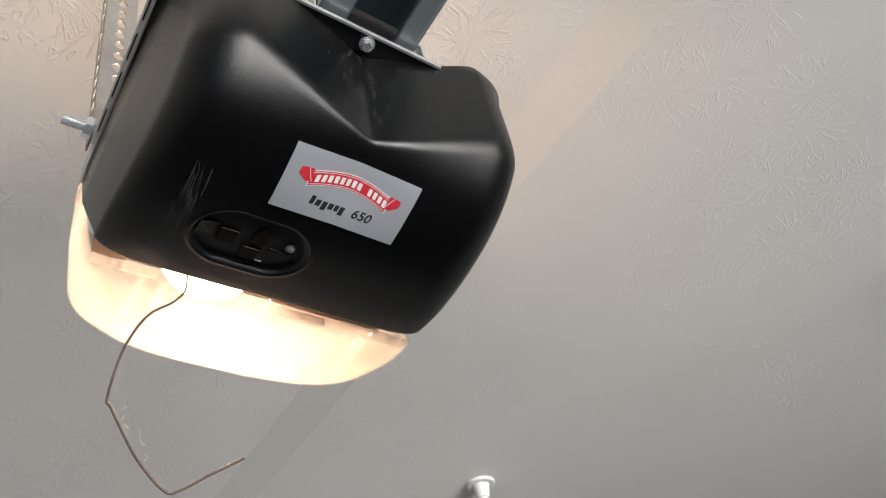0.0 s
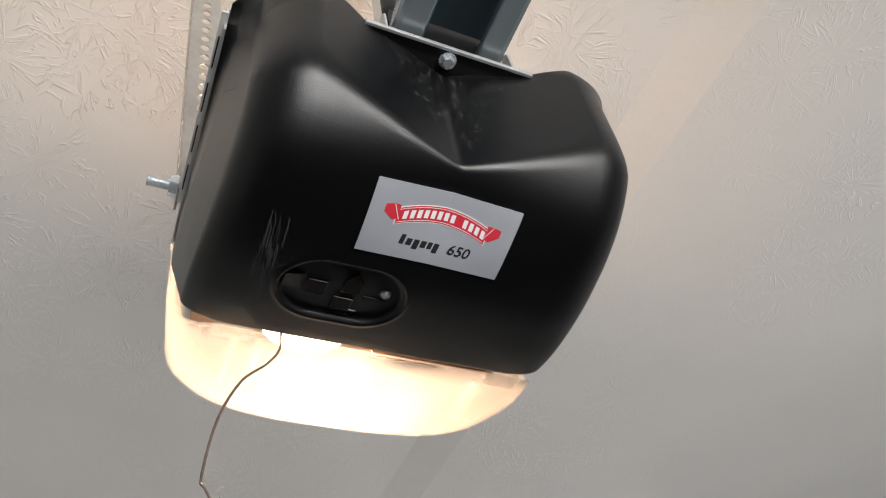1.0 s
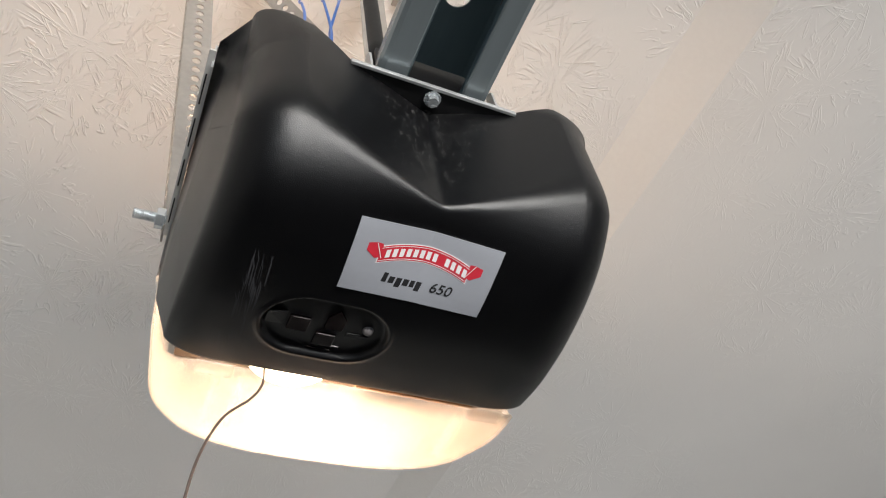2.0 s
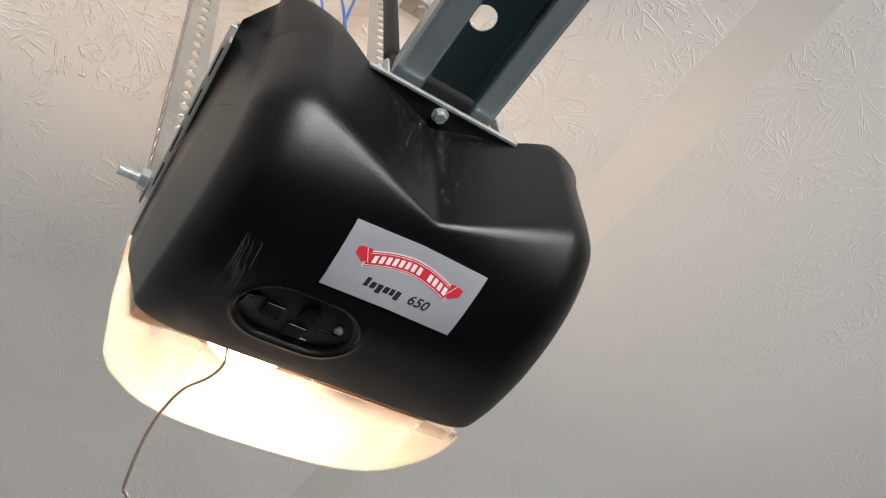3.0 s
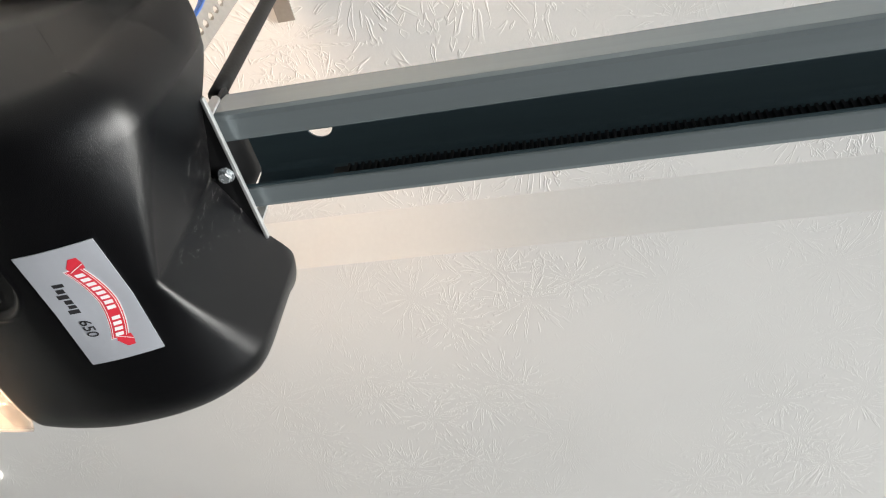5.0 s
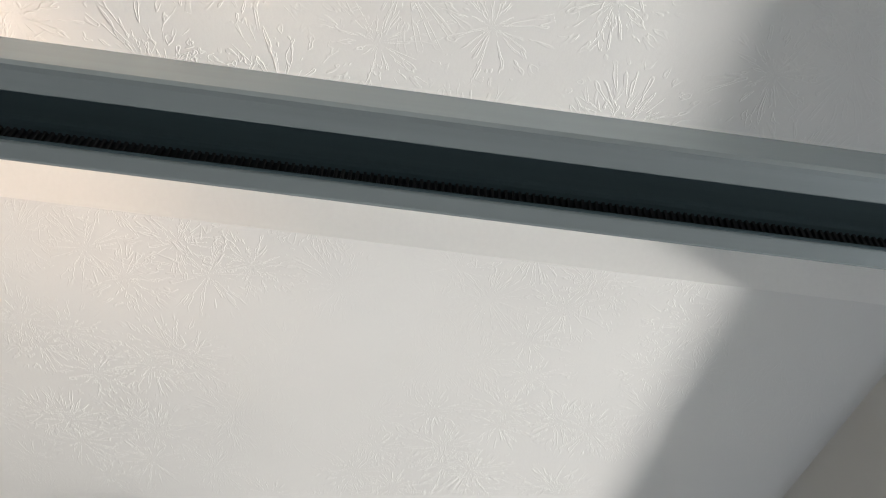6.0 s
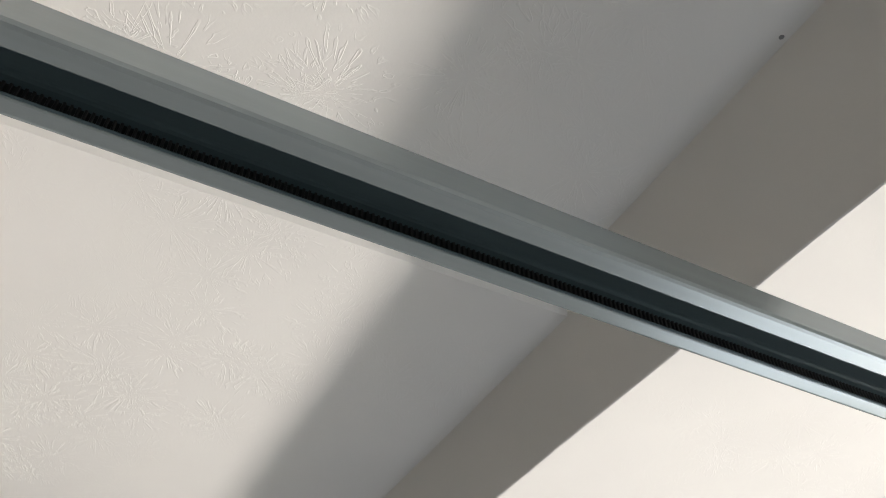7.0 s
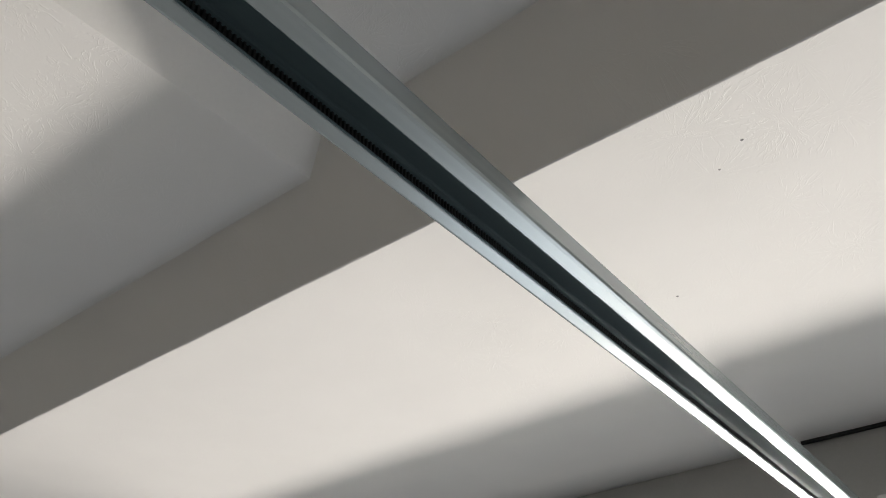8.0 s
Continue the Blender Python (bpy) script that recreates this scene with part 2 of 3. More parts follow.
def cyl(bm, a, b, r0, r1=None, n=20):
    a, b = Vector(a), Vector(b)
    r = bmesh.ops.create_cone(bm, cap_ends=True, segments=n, radius1=r0, radius2=r0 if r1 is None else r1, depth=(b - a).length)
    bmesh.ops.transform(bm, verts=r["verts"], matrix=Matrix.Translation((a + b) / 2) @ (b - a).to_track_quat("Z", "Y").to_matrix().to_4x4())
    return r["verts"]


def spline(pts, n):
    """n points along a smooth curve through pts."""
    pts = [np.array(p, float) for p in pts]
    pts = [2 * pts[0] - pts[1]] + pts + [2 * pts[-1] - pts[-2]]
    out = []
    for i in range(n):
        s = i / (n - 1) * (len(pts) - 3)
        k = min(int(s), len(pts) - 4)
        u = s - k
        a, b, c, d = pts[k:k + 4]
        out.append(0.5 * (2 * b + (c - a) * u + (2 * a - 5 * b + 4 * c - d) * u * u + (3 * b - a - 3 * c + d) * u ** 3))
    return out


def tube(bm, pts, r, n=10):
    """A round tube along points."""
    rings = []
    for i, p in enumerate(pts):
        d = Vector(pts[min(i + 1, len(pts) - 1)]) - Vector(pts[max(i - 1, 0)])
        q = d.to_track_quat("Z", "Y")
        rings.append([bm.verts.new(Vector(p) + q @ Vector((r * math.cos(2 * math.pi * k / n), r * math.sin(2 * math.pi * k / n), 0))) for k in range(n)])
    for a, b in zip(rings, rings[1:]):
        for k in range(n):
            bm.faces.new((a[k], a[(k + 1) % n], b[(k + 1) % n], b[k]))
    bm.faces.new(rings[0][::-1])
    bm.faces.new(rings[-1])


def grid(bm, rows):
    vs = [[bm.verts.new(p) for p in row] for row in rows]
    for a, b in zip(vs, vs[1:]):
        for k in range(len(a) - 1):
            bm.faces.new((a[k], a[k + 1], b[k + 1], b[k]))
    return vs


def structure(name, bm, mat, label, category, bevel=0.0):
    return tagged(finish(name, bm, mat, bevel=bevel), label, category, kind="structure")


# ---- the garage ----
X0, X1, Y0 = -3.4, 3.6, -4.2

bm = bmesh.new()
box(bm, X0 - 0.15, X1 + 0.15, Y0 - 0.15, FRONT_Y + 0.2, -0.15, 0.0)
structure("floor", bm, FLOOR, "dark sealed concrete garage floor slab", "floor")

def slab(section, y0, y1):
    """A ceiling slab from a section of (x, z) corners, run along y."""
    bm = bmesh.new()
    ends = [[bm.verts.new((x, y, z)) for x, z in section] for y in (y0, y1)]
    n = len(section)
    bm.faces.new(ends[0])
    bm.faces.new(ends[1][::-1])
    for i in range(n):
        bm.faces.new((ends[0][i], ends[1][i], ends[1][(i + 1) % n], ends[0][(i + 1) % n]))
    return bm


ROOF = TOP + 0.12
structure("ceiling", slab([(FOLD_X, TOP), (X1 + 0.15, TOP), (X1 + 0.15, ROOF), (FOLD_X, ROOF)], Y0 - 0.15, STEP_Y), PLASTER, "off-white painted ceiling with stomp-brush plaster texture", "ceiling")
side = structure("ceiling_side", slab([(X0 - 0.15, SIDE), (FOLD_X2, SIDE), (FOLD_X, TOP), (FOLD_X, ROOF), (X0 - 0.15, ROOF)], Y0 - 0.15, STEP_Y), PLASTER_SIDE, "slightly lower textured ceiling field with a smooth sloped edge", "ceiling")
side.data.materials.append(SMOOTH)
for face in side.data.polygons:
    if FOLD_X2 < face.center.x < FOLD_X - 0.01 and face.center.z < TOP:
        face.material_index = 1 if abs(face.normal.y) < 0.5 else 0

# the lower ceiling behind a sloped face, its corner slightly uneven like taped drywall
bm = bmesh.new()
rows = []
for i in range(121):
    x = X0 + (X1 - X0) * i / 120
    w = noise.noise(Vector((x * 3.1, 0, 0))) * 0.004 + noise.noise(Vector((x * 17, 4, 0))) * 0.0014
    rows.append([(x, BACK_Y, TOP + 0.003), (x, STEP_Y + w - 0.004, LOW + 0.0045), (x, STEP_Y + w - 0.001, LOW + 0.0012), (x, STEP_Y + w + 0.003, LOW + w * 0.1), (x, FRONT_Y + 0.2, LOW), (x, FRONT_Y + 0.2, ROOF), (x, STEP_Y + 0.0015, ROOF), (x, STEP_Y + 0.0015, TOP + 0.003)])
grid(bm, [r + [r[0]] for r in rows])
bmesh.ops.remove_doubles(bm, verts=bm.verts[:], dist=1e-5)
structure("ceiling_drop", bm, PLASTER_LOW, "lower off-white plaster ceiling with a sloped drop face", "ceiling")

for name, b in (("wall_west", (X0 - 0.15, X0, Y0, FRONT_Y, 0, TOP)), ("wall_east", (X1, X1 + 0.15, Y0, FRONT_Y, 0, TOP)), ("wall_back", (X0 - 0.15, X1 + 0.15, Y0 - 0.15, Y0, 0, TOP))):
    bm = bmesh.new()
    box(bm, *b)
    structure(name, bm, WALL, "plain grey-beige painted drywall garage wall", "wall")

# front wall with the open doorway
DX0, DX1 = -2.5, 2.9
bm = bmesh.new()
box(bm, X0 - 0.15, DX0, FRONT_Y, FRONT_Y + 0.2, 0, LOW)
box(bm, DX1, X1 + 0.15, FRONT_Y, FRONT_Y + 0.2, 0, LOW)
box(bm, DX0, DX1, FRONT_Y, FRONT_Y + 0.2, HEAD, LOW)
structure("wall_front", bm, WALL, "grey-beige front wall with the open garage doorway", "wall")

# black tube along the top of the header, added for the joint's dark gap
bm = bmesh.new()
pts = spline([(-0.20, FRONT_Y - 0.012, LOW - 0.004), (0.2, FRONT_Y - 0.008, LOW - 0.005), (0.9, FRONT_Y - 0.012, LOW - 0.004), (1.8, FRONT_Y - 0.008, LOW - 0.005)], 40)
tube(bm, pts, 0.008, 8)
tagged(finish("cable", bm, RUBBER, smooth=True), "black tube drawn for the dark gap of the ceiling joint above the doorway", "cable")

bm = bmesh.new()
box(bm, -400, 400, FRONT_Y + 0.2, 800, -1.5, -1.3)
structure("ground", bm, GRASS, "green lawn and open ground outside the doorway", "ground")
bm = bmesh.new()
prof = [(FRONT_Y + 0.2, -0.02), (4.2, -0.2), (6.6, -1.15), (7.4, -1.25), (20, -1.28), (20, -1.4), (FRONT_Y + 0.2, -1.4)]
ends = [[bm.verts.new((x, y, z)) for y, z in prof] for x in (-3.6, 4.6)]
bm.faces.new(ends[0])
bm.faces.new(ends[1][::-1])
for i in range(len(prof)):
    j = (i + 1) % len(prof)
    bm.faces.new((ends[0][i], ends[1][i], ends[1][j], ends[0][j]))
structure("driveway", bm, CONCRETE, "pale grey concrete driveway sloping down from the doorway", "driveway")


# ---- the opener ----
LOBE = [(0.0095, 0.014), (0.0150, -0.005), (0.020, -0.030), (0.017, -0.065), (0.005, -0.096), (-0.020, -0.121), (-0.050, -0.133), (-0.090, -0.1365), (-0.130, -0.133), (-0.168, -0.127)]
NV = 240
LOBE_C = spline(LOBE, NV)
HALF, FILLET = 0.0895, 0.033


def smooth_step(a, b, x):
    u = max(0.0, min(1.0, (x - a) / (b - a)))
    return u * u * (3 - 2 * u)


def rim(x):
    """Height of the cover's front edge: low behind the bracket, raised and chamfered on the lobes."""
    a = abs(x)
    top = 0.003 if x < 0 else 0.011
    low = -0.0135 + 0.006 * min(1.0, a / 0.056)
    if a < 0.058:
        return low
    if a < 0.085:
        return -0.0075 + (top + 0.0075) * (a - 0.058) / 0.027
    return top


@functools.lru_cache(maxsize=None)
def profile(x):
    """The cover's section (y, z) at x: a rounded nose cut by two flat facets that meet in the middle."""
    a = math.sqrt(x * x + 0.002 ** 2)
    facet = -0.0172 + 0.30 * a
    soft = 0.0035 + 0.05 * a
    near = max(0.0, 1 - abs(x) / 0.083)
    out = []
    for i, (y, z) in enumerate(LOBE_C):
        h = max(0.0, soft - abs(y - facet)) / soft
        cut = min(y, facet) - h * h * soft / 4
        z = z + 0.0058 * near * math.exp(-((y + 0.043) / 0.03) ** 2)
        z = z + (rim(x) - 0.014) * max(0.0, 1 - i / 40)
        out.append(np.array([cut, z]))
    return out


def under(x, y):
    """Height of the cover's underside."""
    p = profile(x)
    for a, b in zip(p[::-1], p[-2::-1]):
        if a[0] <= y <= b[0]:
            u = (y - a[0]) / max(1e-9, b[0] - a[0])
            return a[1] + (b[1] - a[1]) * u
    return p[NV // 2][1]


PANEL = (0.039, -0.116, 0.0405, 0.0275)


def panel_depth(x, y):
    """Recess of the oval control panel and its raised rim."""
    dx, dy = x - PANEL[0], y - PANEL[1]
    flat = max(0.0, abs(dx) - (PANEL[2] - PANEL[3])) 
    d = math.hypot(flat, dy) - PANEL[3]
    return 0.0038 * (1 - smooth_step(-0.004, -0.0005, d)) - 0.0008 * math.exp(-(d / 0.0016) ** 2)


opener = empty("garage_door_opener", (0, -0.15, RAIL - 0.137), "black plastic garage door opener hung from perforated steel, lit lens", "opener")
O = Vector((0, -0.15, RAIL - 0.137))


def local(x, y, z):
    """Opener's place from the rail's underside to the opener's own frame."""
    return (x - O.x, y - O.y, z + RAIL - O.z)


def cover_rows():
    rows = []
    NX = 216
    xs = [-HALF + 2 * HALF * i / NX for i in range(NX + 1)]
    turn = [(1 - math.cos(a), math.sin(a)) for a in [math.pi / 2 * k / 10 for k in range(1, 11)]]

    def inset(sign, dz, dx):
        p = profile(sign * HALF)
        out = []
        for i, q in enumerate(p):
            a, b = p[max(i - 1, 0)], p[min(i + 1, NV - 1)]
            t = (b - a) / np.linalg.norm(b - a)
            n = np.array([t[1], -t[0]])
            if n[1] < 0 and i > NV // 2 or n[0] > 0 and i <= NV // 2:
                n = -n
            keep = min(1.0, 0.55 + 0.45 * i / 46)
            rear = 1 - 0.6 * smooth_step(0.55, 1.0, i / (NV - 1))
            q2 = q + n * FILLET * dz * keep * rear
            crown = (0.020 if sign > 0 else -0.006) * dx * max(0.0, 1 - i / 40)
            out.append(local(sign * (HALF + FILLET * dx), q2[0], q2[1] + crown))
        return out

    def wall(sign, u):
        edge = inset(sign, 1, 1)
        out = []
        for i, q in enumerate(edge):
            v = i / (NV - 1)
            t = local(sign * 0.1385, -0.026 - 0.212 * v ** 1.3, 0.014)
            out.append(tuple(a + (b - a) * u for a, b in zip(q, t)))
        return out

    rows += [wall(1, u) for u in (1, 0.5)]
    rows += [inset(1, a, b) for a, b in turn[::-1]]
    for x in xs[::-1]:
        rows.append([local(x, p[0], p[1] + (panel_depth(x, p[0]) if i > NV // 2 else 0)) for i, p in enumerate(profile(x))])
    rows += [inset(-1, a, b) for a, b in turn]
    rows += [wall(-1, u) for u in (0.5, 1)]

    def widen(p):
        k = 1 + 0.055 * smooth_step(0.02, 0.16, -(p[1] + O.y)) * smooth_step(0.06, 0.115, abs(p[0]))
        return (max(-0.1385, min(0.1385, p[0] * k)), p[1], p[2])
    return [[widen(p) for p in row] for row in rows]


bm = bmesh.new()
grid(bm, cover_rows())
cover = part("cover", bm, PLASTIC, opener, "satin black moulded plastic cover with a pinched front", smooth=True, outward=True)
mod = cover.modifiers.new("thickness", "SOLIDIFY")
mod.thickness, mod.offset = 0.0025, -1

# lens: a bucket closing the rear
def superoval(a, y0, yb, n=64, e=4.2):
    """Plan outline of the lens from one seam round the back to the other."""
    pts = []
    for i in range(n + 1):
        t = math.pi * i / n
        c, s = math.cos(t), math.sin(t)
        pts.append((a * math.copysign(abs(c) ** (2 / e), c), y0 - (y0 - yb) * abs(s) ** (2 / e)))
    return pts


bm = bmesh.new()
levels = [(0.113, -0.130, 0.058, -0.240), (0.120, -0.128, 0.045, -0.252), (0.127, -0.112, 0.0, -0.280), (0.1315, -0.085, 0, -0.306), (0.136, -0.03, 0, -0.322), (0.1385, 0.03, 0, -0.326)]
seam = {-0.130: -0.170, -0.128: -0.171, -0.112: -0.186, -0.085: -0.196, -0.03: -0.213, 0.03: -0.233}
rings = []
for a, z, _, yb in levels:
    rings.append([local(x, y, z) for x, y in superoval(a, seam[z], yb, e=2.7 if z < -0.12 else 3.2 if z < -0.1 else 3.8)])
first = superoval(0.113, -0.170, -0.240, e=2.7)
inner = []
for k in range(1, 8):
    u = 1 - k / 7
    inner.insert(0, [local(x * (1 - 0.0 * u), -0.169 + (y + 0.169) * u, -0.1295 - 0.0015 * math.sin(math.pi * u)) for x, y in first])
grid(bm, inner + rings)
bmesh.ops.remove_doubles(bm, verts=bm.verts[:], dist=1e-5)
lens = part("lens", bm, LENS, opener, "frosted translucent light lens, glowing warm white", smooth=True, outward=True)
mod = lens.modifiers.new("thickness", "SOLIDIFY")
mod.thickness, mod.offset = 0.002, -1
lens.visible_shadow = False

for sx in (1, -1):
    bm = bmesh.new()
    x0, x1 = sorted((sx * 0.083, sx * 0.107))
    for v in box(bm, x0, x1, -0.176, -0.1635, -0.1335, -0.1300):
        v.co = local(*v.co)
    tab = part("lens_tab", bm, TAB, opener, "", bevel=0.0008)
    tab.visible_shadow = False

# added plates inside the lens, standing in for its bright rectangular reflections
for x0 in (0.088, 0.072, -0.086):
    bm = bmesh.new()
    for v in box(bm, x0, x0 + 0.004, -0.232, -0.186, -0.1285, -0.120):
        v.co = local(*v.co)
    rib = part("lens_rib", bm, TAB, opener, "added plate inside the lens, for a bright reflection", bevel=0.0008)
    rib.visible_shadow = False

bm = bmesh.new()
r = bmesh.ops.create_uvsphere(bm, u_segments=24, v_segments=16, radius=0.028)
bmesh.ops.transform(bm, verts=r["verts"], matrix=Matrix.Translation(local(0.03, -0.235, -0.045)) @ Matrix.Diagonal((1.35, 1, 1, 1)))
bulb = part("bulb", bm, GLOW, opener, "lit incandescent bulb behind the lens", smooth=True)
bulb.visible_shadow = False

# chassis: folded steel tray above the cover with slotted side flanges
bm = bmesh.new()
W2, ZB, ZT = 0.1395, 0.004, 0.034
sec = [(W2, ZB), (W2, ZT), (-W2, ZT), (-W2, ZB)]
grid(bm, [[local(x, y, z) for x, z in sec] for y in (-0.040, -0.10, -0.168)])
chassis = part("chassis", bm, STEEL, opener, "folded galvanised steel chassis tray")
mod = chassis.modifiers.new("thickness", "SOLIDIFY")
mod.thickness, mod.offset = 0.0016, 0
bm = bmesh.new()
for v in box(bm, -0.100, 0.100, -0.048, -0.044, -0.09, 0.033):
    v.co = local(*v.co)
part("front_bulkhead", bm, BLACK, opener)
bm = bmesh.new()
for v in box(bm, -0.112, 0.112, -0.3005, -0.2985, -0.015, 0.045):
    v.co = local(*v.co)
part("rear_plate", bm, HEAT, opener, "heat-browned steel plate behind the bulb")
for sx in (1, -1):
    bm = bmesh.new()
    x0, x1 = sorted((sx * 0.1387, sx * 0.1403))
    for v in box(bm, x0, x1, -0.238, -0.168, 0.004, 0.034):
        v.co = local(*v.co)
    part("flange", bm, STEEL, opener)
bm = bmesh.new()
for v in box(bm, -0.104, 0.104, -0.164, -0.160, -0.120, 0.033):
    v.co = local(*v.co)
part("rear_bulkhead", bm, HEAT, opener, "heat-browned steel panel behind the bulb")
# added plate that keeps bulb light off the lens edge and tints it brown
bm = bmesh.new()
for v in box(bm, -0.102, -0.006, -0.190, -0.188, -0.111, 0.033):
    v.co = local(*v.co)
part("baffle", bm, TAN, opener, "added tan baffle beside the bulb, for the brown shade on the lens edge")
for sx in (1, -1):
    bm = bmesh.new()
    x0, x1 = sorted((sx * (W2 - 0.0006), sx * (W2 + 0.0040)))
    for v in box(bm, x0, x1, -0.196, -0.032, 0.0115, 0.0131):
        v.co = local(*v.co)
    part("side_flange", bm, FLANGE, chassis, "narrow slotted steel flange", bevel=0.0004)
    for i in range(4):
        bm = bmesh.new()
        y = -0.062 - i * 0.036
        x0, x1 = sorted((sx * (W2 + 0.0016), sx * (W2 + 0.0026)))
        for v in box(bm, x0, x1, y - 0.012, y + 0.012, 0.0108, 0.0122):
            v.co = local(*v.co)
        part("slot", bm, BLACK, chassis)

# bracket that holds the rail: black plate, bright folded lip, hex screw
bm = bmesh.new()
sheet = [(-0.0590, 0.0), (0.0590, 0.0), (0.0590, -0.040), (-0.0590, -0.040)]
fr = [bm.verts.new(local(x, y, -0.0105)) for x, y in sheet]
bk = [bm.verts.new(local(x, y, -0.0080)) for x, y in sheet]
bm.faces.new(fr)
bm.faces.new(bk[::-1])
for i in range(len(fr)):
    bm.faces.new((fr[i], bk[i], bk[(i + 1) % len(fr)], fr[(i + 1) % len(fr)]))
bracket = part("rail_bracket", bm, BLACK, opener, "black steel rail bracket flange")
bm = bmesh.new()
for v in box(bm, -0.0595, 0.0595, 0.0002, 0.0026, -0.0120, -0.0080):
    v.co = local(*v.co)
part("lip", bm, STEEL, bracket, "bright folded steel lip", bevel=0.0005)
bm = bmesh.new()
for v in box(bm, -0.036, 0.036, -0.013, -0.0095, -0.0079, 0.046):
    v.co = local(*v.co)
part("back_plate", bm, BLACK, bracket)
for sx in (1, -1):
    bm = bmesh.new()
    vs = [bm.verts.new(local(sx * 0.0445, y, z)) for y, z in ((-0.006, -0.0078), (0.0022, -0.0078), (0.001, 0.012), (-0.003, 0.016), (-0.006, 0.016))]
    vt = [bm.verts.new(Vector(v.co) + Vector((sx * 0.0016, 0, 0))) for v in vs]
    bm.faces.new(vs)
    bm.faces.new(vt[::-1])
    for i in range(5):
        bm.faces.new((vs[i], vt[i], vt[(i + 1) % 5], vs[(i + 1) % 5]))
    part("ear", bm, STEEL, bracket)
bm = bmesh.new()
cyl(bm, local(0, -0.0062, -0.0104), local(0, -0.0062, -0.0122), 0.0060, n=24)
cyl(bm, local(0, -0.0062, -0.0120), local(0, -0.0062, -0.0165), 0.0047, 0.0043, n=6)
part("screw", bm, ZINC, bracket, "bright hex-head screw", bevel=0.0004)

# control panel: buttons, arrow, slot, lamp and rim lettering too small to read
def on_cover(x, y, lift):
    return Vector(local(x, y, under(x, y) + panel_depth(x, y) - lift))


def pad(x, y, sx, sy, h, name, mat, label="", parent=None, turn=0.0, outline=None):
    bm = bmesh.new()
    pts = outline or [(-sx, -sy), (sx, -sy), (sx, sy), (-sx, sy)]
    ca, sa = math.cos(turn), math.sin(turn)
    lo, hi = [], []
    for px, py in pts:
        ax, ay = x + px * ca - py * sa, y + px * sa + py * ca
        b = on_cover(ax, ay, -0.001)
        lo.append(bm.verts.new(b))
        hi.append(bm.verts.new(b - Vector((0, 0, h + 0.001))))
    bm.faces.new(hi)
    bm.faces.new(lo[::-1])
    n = len(pts)
    for i in range(n):
        bm.faces.new((lo[i], hi[i], hi[(i + 1) % n], lo[(i + 1) % n]))
    return part(name, bm, mat, parent or opener, label, bevel=0.0007)


pad(0.056, -0.116, 0.0065, 0.0065, 0.0022, "button", SMOKE, "glossy square programming button")
pad(0.037, -0.127, 0.0065, 0.0060, 0.0022, "button", SMOKE, "glossy square programming button")
pad(0.0345, -0.1075, 0, 0, 0.002, "button", SMOKE, "arrow-shaped button", outline=[(-0.006, -0.008), (0.006, -0.008), (0.006, 0.002), (0.0, 0.010), (-0.006, 0.002)])
pad(0.0705, -0.1135, 0.0060, 0.0060, 0.001, "button_recess", BLACK)
pad(0.018, -0.119, 0.0075, 0.0022, 0.0008, "slot", BLACK)
pad(0.037, -0.1385, 0.008, 0.0008, 0.0008, "rib", SMOKE)
pad(0.028, -0.1335, 0.003, 0.0008, 0.0006, "mark", LEDM)
bm = bmesh.new()
c = on_cover(0.0132, -0.111, 0.0)
r = bmesh.ops.create_uvsphere(bm, u_segments=18, v_segments=12, radius=0.0036)
bmesh.ops.transform(bm, verts=r["verts"], matrix=Matrix.Translation(c))
part("indicator", bm, LEDM, opener, "small round frosted indicator", smooth=True)


# label: foil plate that follows the cover, with its print on it
def label_point(u, v, lift):
    """u to the reader's right, v up, from the label's middle; metres."""
    x, y = -u, -0.0533 + v
    return Vector(local(x, y, under(x, y) - lift))


def printed(name, rows, lift, mat, parent, label="", thick=0.0):
    """A sheet from rows of (u, v), laid on the label."""
    bm = bmesh.new()
    grid(bm, [[label_point(u, v, lift) for u, v in row] for row in rows])
    ob = part(name, bm, mat, parent, label)
    if thick:
        mod = ob.modifiers.new("thickness", "SOLIDIFY")
        mod.thickness, mod.offset = thick, 0
    return ob


plate = printed("label_plate", [[(-0.045 + 0.09 * i / 36, -0.0228 + 0.0456 * j / 20) for i in range(37)] for j in range(21)], 0.0009, FOIL, opener, "silver foil label with a red banner", 0.0006)


def arc(u, half):
    return 0.0085 - (u / 0.030) ** 2 * 0.0062 + half


def band(u0, u1, lo, hi, n=24):
    return [[(u0 + (u1 - u0) * i / n, arc(u0 + (u1 - u0) * i / n, lo)) for i in range(n + 1)], [(u0 + (u1 - u0) * i / n, arc(u0 + (u1 - u0) * i / n, hi)) for i in range(n + 1)]]


printed("banner_edge", band(-0.0285, 0.0285, -0.0055, 0.0055), 0.00135, PAPER, plate)
printed("banner", band(-0.0279, 0.0279, -0.0049, 0.0049), 0.0015, RED, plate, "red curved banner")
for v in (-0.0042, 0.0038):
    printed("banner_line", band(-0.0275, 0.0275, v, v + 0.0004), 0.00165, PAPER, plate)
